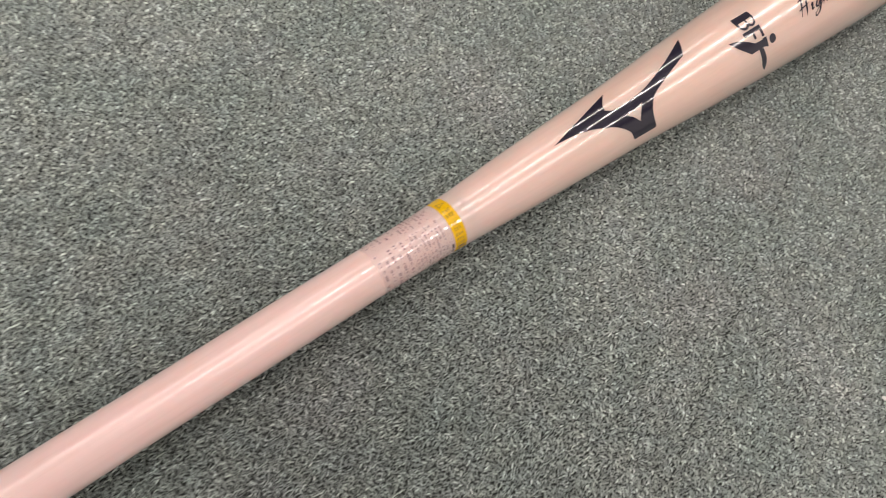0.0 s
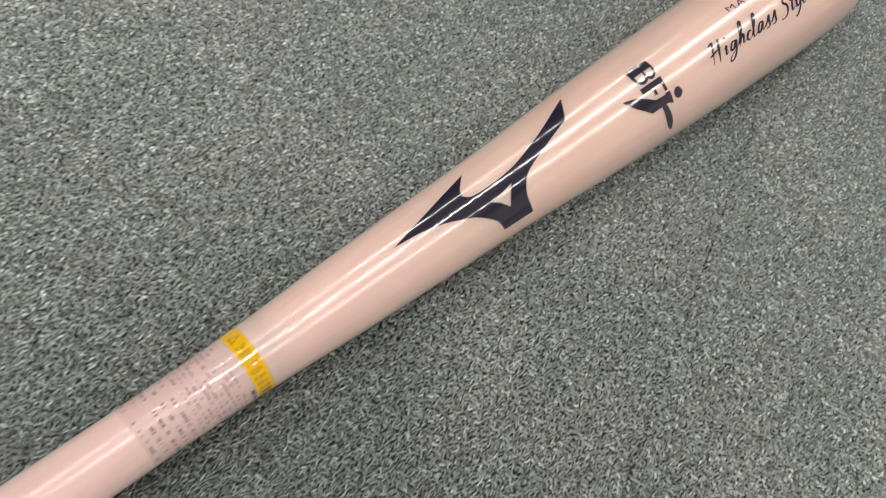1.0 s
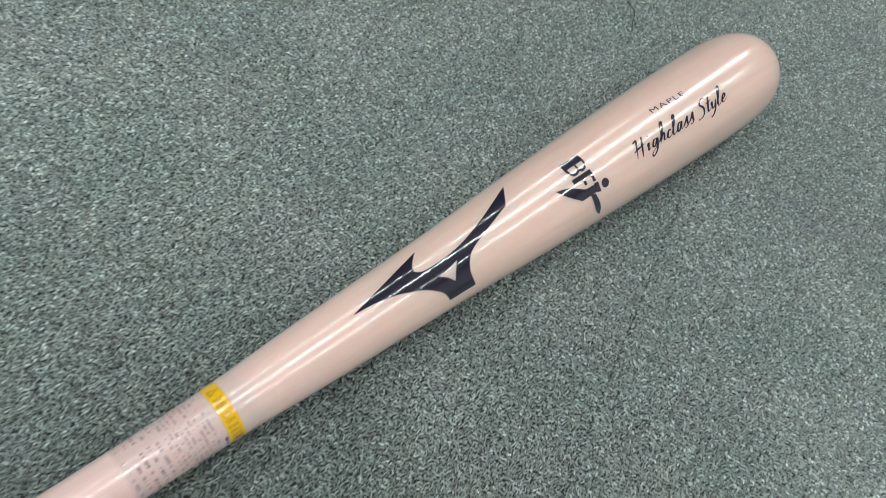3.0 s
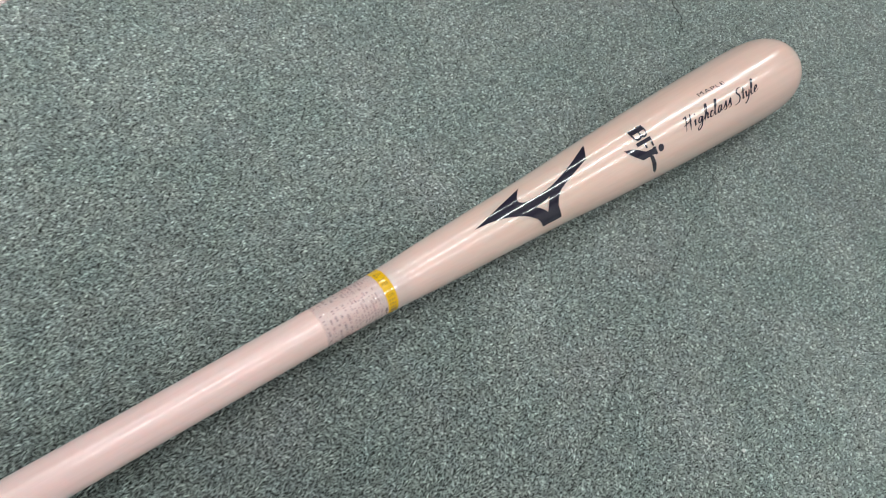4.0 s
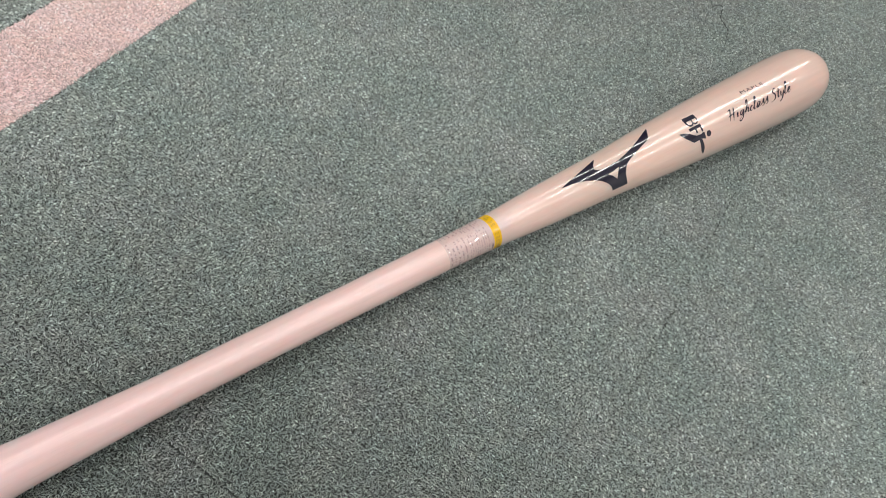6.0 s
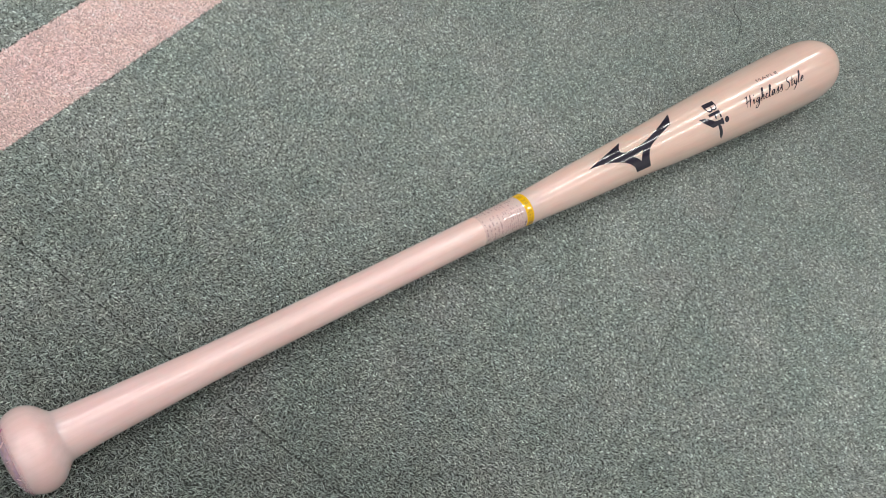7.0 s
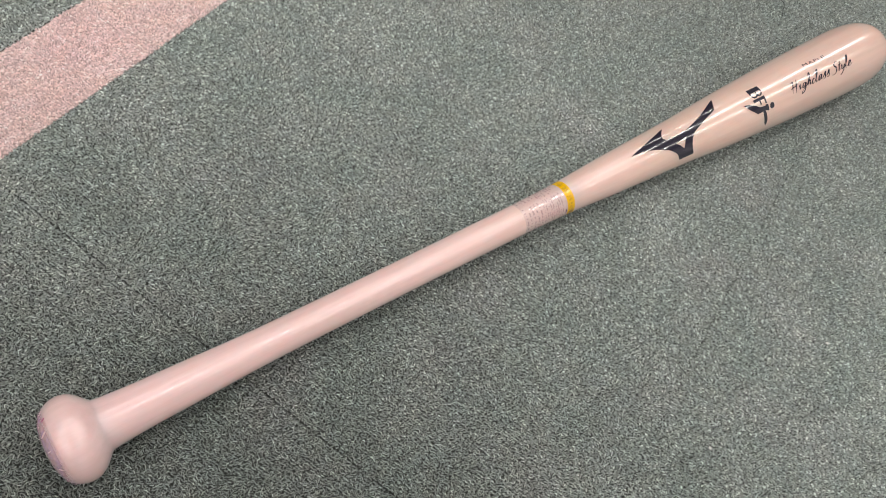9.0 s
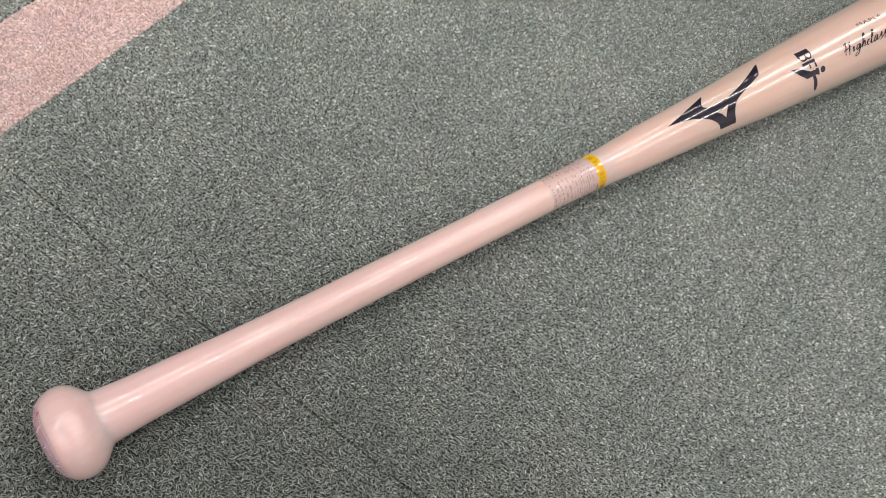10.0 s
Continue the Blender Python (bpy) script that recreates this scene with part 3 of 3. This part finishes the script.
# ---------------------------------------------------------------- floor and carpet
floor = room_piece("floor", (U0, V0, -0.06, U1, V1, -0.0085), CONCRETE, "green-grey loop carpet tiles with a pink inlaid strip", "floor")


def tile_mesh(name, lu, lv, material):
    bm = box(0.0004, 0.0004, -0.0083, lu - 0.0004, lv - 0.0004, -0.0022, 0.0008)
    me = bpy.data.meshes.new(name)
    bm.to_mesh(me)
    bm.free()
    me.materials.append(material)
    return me


tile = tile_mesh("carpet_tile", TILE, TILE, BACK_GREEN)
strip = tile_mesh("carpet_strip", TILE, STRIP_V - SEAM_V, BACK_PINK)


def lay(name, me, u, v):
    ob = new(name, me)
    ob.parent = floor
    ob.matrix_basis = pose(u, v, 0)


for i in range(-11, 14):
    u = SEAM_U + TILE * i
    lay("carpet_strip", strip, u, SEAM_V)
    for j in range(-7, 0):
        lay("carpet_tile", tile, u, SEAM_V + TILE * j)
    for j in range(0, 6):
        lay("carpet_tile", tile, u, STRIP_V + TILE * j)


STRANDS = 2


def pile(name, material, u0, u1, v0, v1, label, seed, seams=(), inside=None, mixed=0.25):
    """Tufts of looped yarn in staggered rows, each a pair of strands, one higher and lighter than the other; seams are places where two tiles meet."""
    rg = np.random.default_rng(seed)
    pu, pv = 0.00188, 0.00178
    iu = np.arange(math.floor((u0 - SEAM_U) / pu), math.ceil((u1 - SEAM_U) / pu))
    iv = np.arange(0, math.ceil((v1 - v0) / pv))
    gu, gv = np.meshgrid(SEAM_U + (iu + 0.5) * pu, v0 + (iv + 0.5) * pv, indexing="ij")
    gv = gv + (iu % 2)[:, None] * pv * 0.5
    gu, gv = gu.ravel(), gv.ravel()
    gu = gu + rg.normal(0, 0.00014, gu.size)
    gv = gv + rg.normal(0, 0.00018, gv.size)
    for along, at, width in seams:
        g = gu if along == "u" else gv
        g += np.sign(g - at) * width * np.exp(-np.abs(g - at) / 0.006)
    x, y = U.x * gu + V.x * gv, U.y * gu + V.y * gv
    ok = (gv > v0 + 0.0004) & (gv < v1 - 0.0004)
    if inside is not None:
        ok &= inside(x, y)
    x, y = x[ok], y[ok]
    tufts = x.size
    heading = TURN + math.radians(115) + rg.choice([-0.55, 0.55], tufts) + rg.normal(0, 0.58, tufts)
    lift = rg.normal(0, 0.00012, tufts)
    shade = np.clip(rg.normal(1.0, 0.4 * mixed, tufts), 0.5, 1.7)
    # the strands of each tuft lie side by side; each is a thin, bent, arching rib that dives at both ends
    place = np.tile((np.arange(STRANDS) - (STRANDS - 1) / 2) / STRANDS, tufts)
    x, y, heading, lift, shade = (np.repeat(q, STRANDS) for q in (x, y, heading, lift, shade))
    n = x.size
    shade = shade * (1 + 4 * mixed * place)
    a = heading + rg.normal(0, 0.38, n)
    across = place * pu + rg.normal(0, 0.00014, n)
    slide = rg.normal(0, 0.00035, n)
    x = x - np.sin(heading) * across + np.cos(heading) * slide
    y = y + np.cos(heading) * across + np.sin(heading) * slide
    z = -0.0008 + lift + rg.normal(0, 0.00020, n) + 0.0008 * place
    c = np.stack([x, y, z], 1)
    up = np.array([0.0, 0.0, 1.0])
    d = np.stack([np.cos(a), np.sin(a), rg.normal(0, 0.12, n)], 1) * rg.uniform(0.00108, 0.00160, n)[:, None]
    w = np.stack([-np.sin(a), np.cos(a), 0 * a], 1)
    side, top = w * rg.uniform(0.00026, 0.00034, n)[:, None], up * rg.uniform(0.00060, 0.00090, n)[:, None]
    low = up * 0.0009
    ribs = [c + d * at + w * rg.normal(0, 0.00026, n)[:, None] for at in (-0.52, 0.0, 0.52)]
    co = np.stack([c - d - low] + [q for e, rib in zip((0.75, 1.0, 0.75), ribs) for q in (rib + side - low, rib + top * e, rib - side - low)] + [c + d - low], 1)
    tris = np.array([(0, 2, 1), (0, 3, 2), (1, 2, 5), (1, 5, 4), (2, 3, 6), (2, 6, 5), (4, 5, 8), (4, 8, 7), (5, 6, 9), (5, 9, 8), (7, 8, 10), (8, 9, 10)])
    index = (np.arange(n)[:, None, None] * 11 + tris[None]).ravel().astype(np.int32)
    me = bpy.data.meshes.new(name)
    me.vertices.add(n * 11)
    me.vertices.foreach_set("co", co.astype(np.float32).ravel())
    me.loops.add(index.size)
    me.loops.foreach_set("vertex_index", index)
    count = index.size // 3
    me.polygons.add(count)
    me.polygons.foreach_set("loop_start", np.arange(0, index.size, 3, dtype=np.int32))
    me.update(calc_edges=True)
    me.polygons.foreach_set("use_smooth", np.ones(count, dtype=bool))
    me.attributes.new("yarn_shade", "FLOAT", "POINT").data.foreach_set("value", np.repeat(shade, 11).astype(np.float32))
    me.materials.append(material)
    return tagged(new(name, me), label, "carpet", kind="stuff")


# the stretch of floor round the bat that carries loops one by one: it lies where a * x + b * y < c for each side
SIDES = [
    (-1, 0, 0.045), (1, 0, 1.115), (0, -1, 0.36), (0, 1, 0.38), (0.345, 1, 0.445), (-0.345, 1, 0.34), (-0.60, -1, 0.045), (0.74, -1, 0.83),
    (-1, 1, 0.27), (1, 1, 1.15), (1, -1, 1.12), (0.345, -1, 0.545),
]


def seen_ground(x, y):
    return np.logical_and.reduce([a * x + b * y < c for a, b, c in SIDES])


def gap_shade_sheet(name, material, v0, v1, parent):
    """A sheet under the loops, darkened: the shade of their gaps is in its colour."""
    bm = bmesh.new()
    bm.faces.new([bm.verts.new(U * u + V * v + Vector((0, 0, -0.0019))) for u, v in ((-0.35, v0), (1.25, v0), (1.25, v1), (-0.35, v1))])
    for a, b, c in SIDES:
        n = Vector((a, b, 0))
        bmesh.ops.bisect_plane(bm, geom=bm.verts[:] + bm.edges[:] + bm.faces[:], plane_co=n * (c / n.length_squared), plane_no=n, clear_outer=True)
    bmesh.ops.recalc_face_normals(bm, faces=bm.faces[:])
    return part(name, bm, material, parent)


GREEN_LABEL = "green-grey loop pile carpet with light flecks"
STRIP_LABEL = "pink-beige loop pile strip inlaid in the carpet"
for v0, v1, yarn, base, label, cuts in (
    (-0.75, SEAM_V, PILE_GREEN, GAP_SHADE_GREEN, GREEN_LABEL, (("v", SEAM_V - TILE, 0.0004), ("u", SEAM_U, 0.0004))),
    (SEAM_V, STRIP_V, PILE_PINK, GAP_SHADE_PINK, STRIP_LABEL, ()),
    (STRIP_V, STRIP_V + 0.25, PILE_GREEN, GAP_SHADE_GREEN, GREEN_LABEL, ()),
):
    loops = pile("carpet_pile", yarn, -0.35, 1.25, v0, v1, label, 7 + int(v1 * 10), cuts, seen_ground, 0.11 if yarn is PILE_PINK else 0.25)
    gap_shade_sheet("gap_shade_sheet", base, v0, v1, loops)
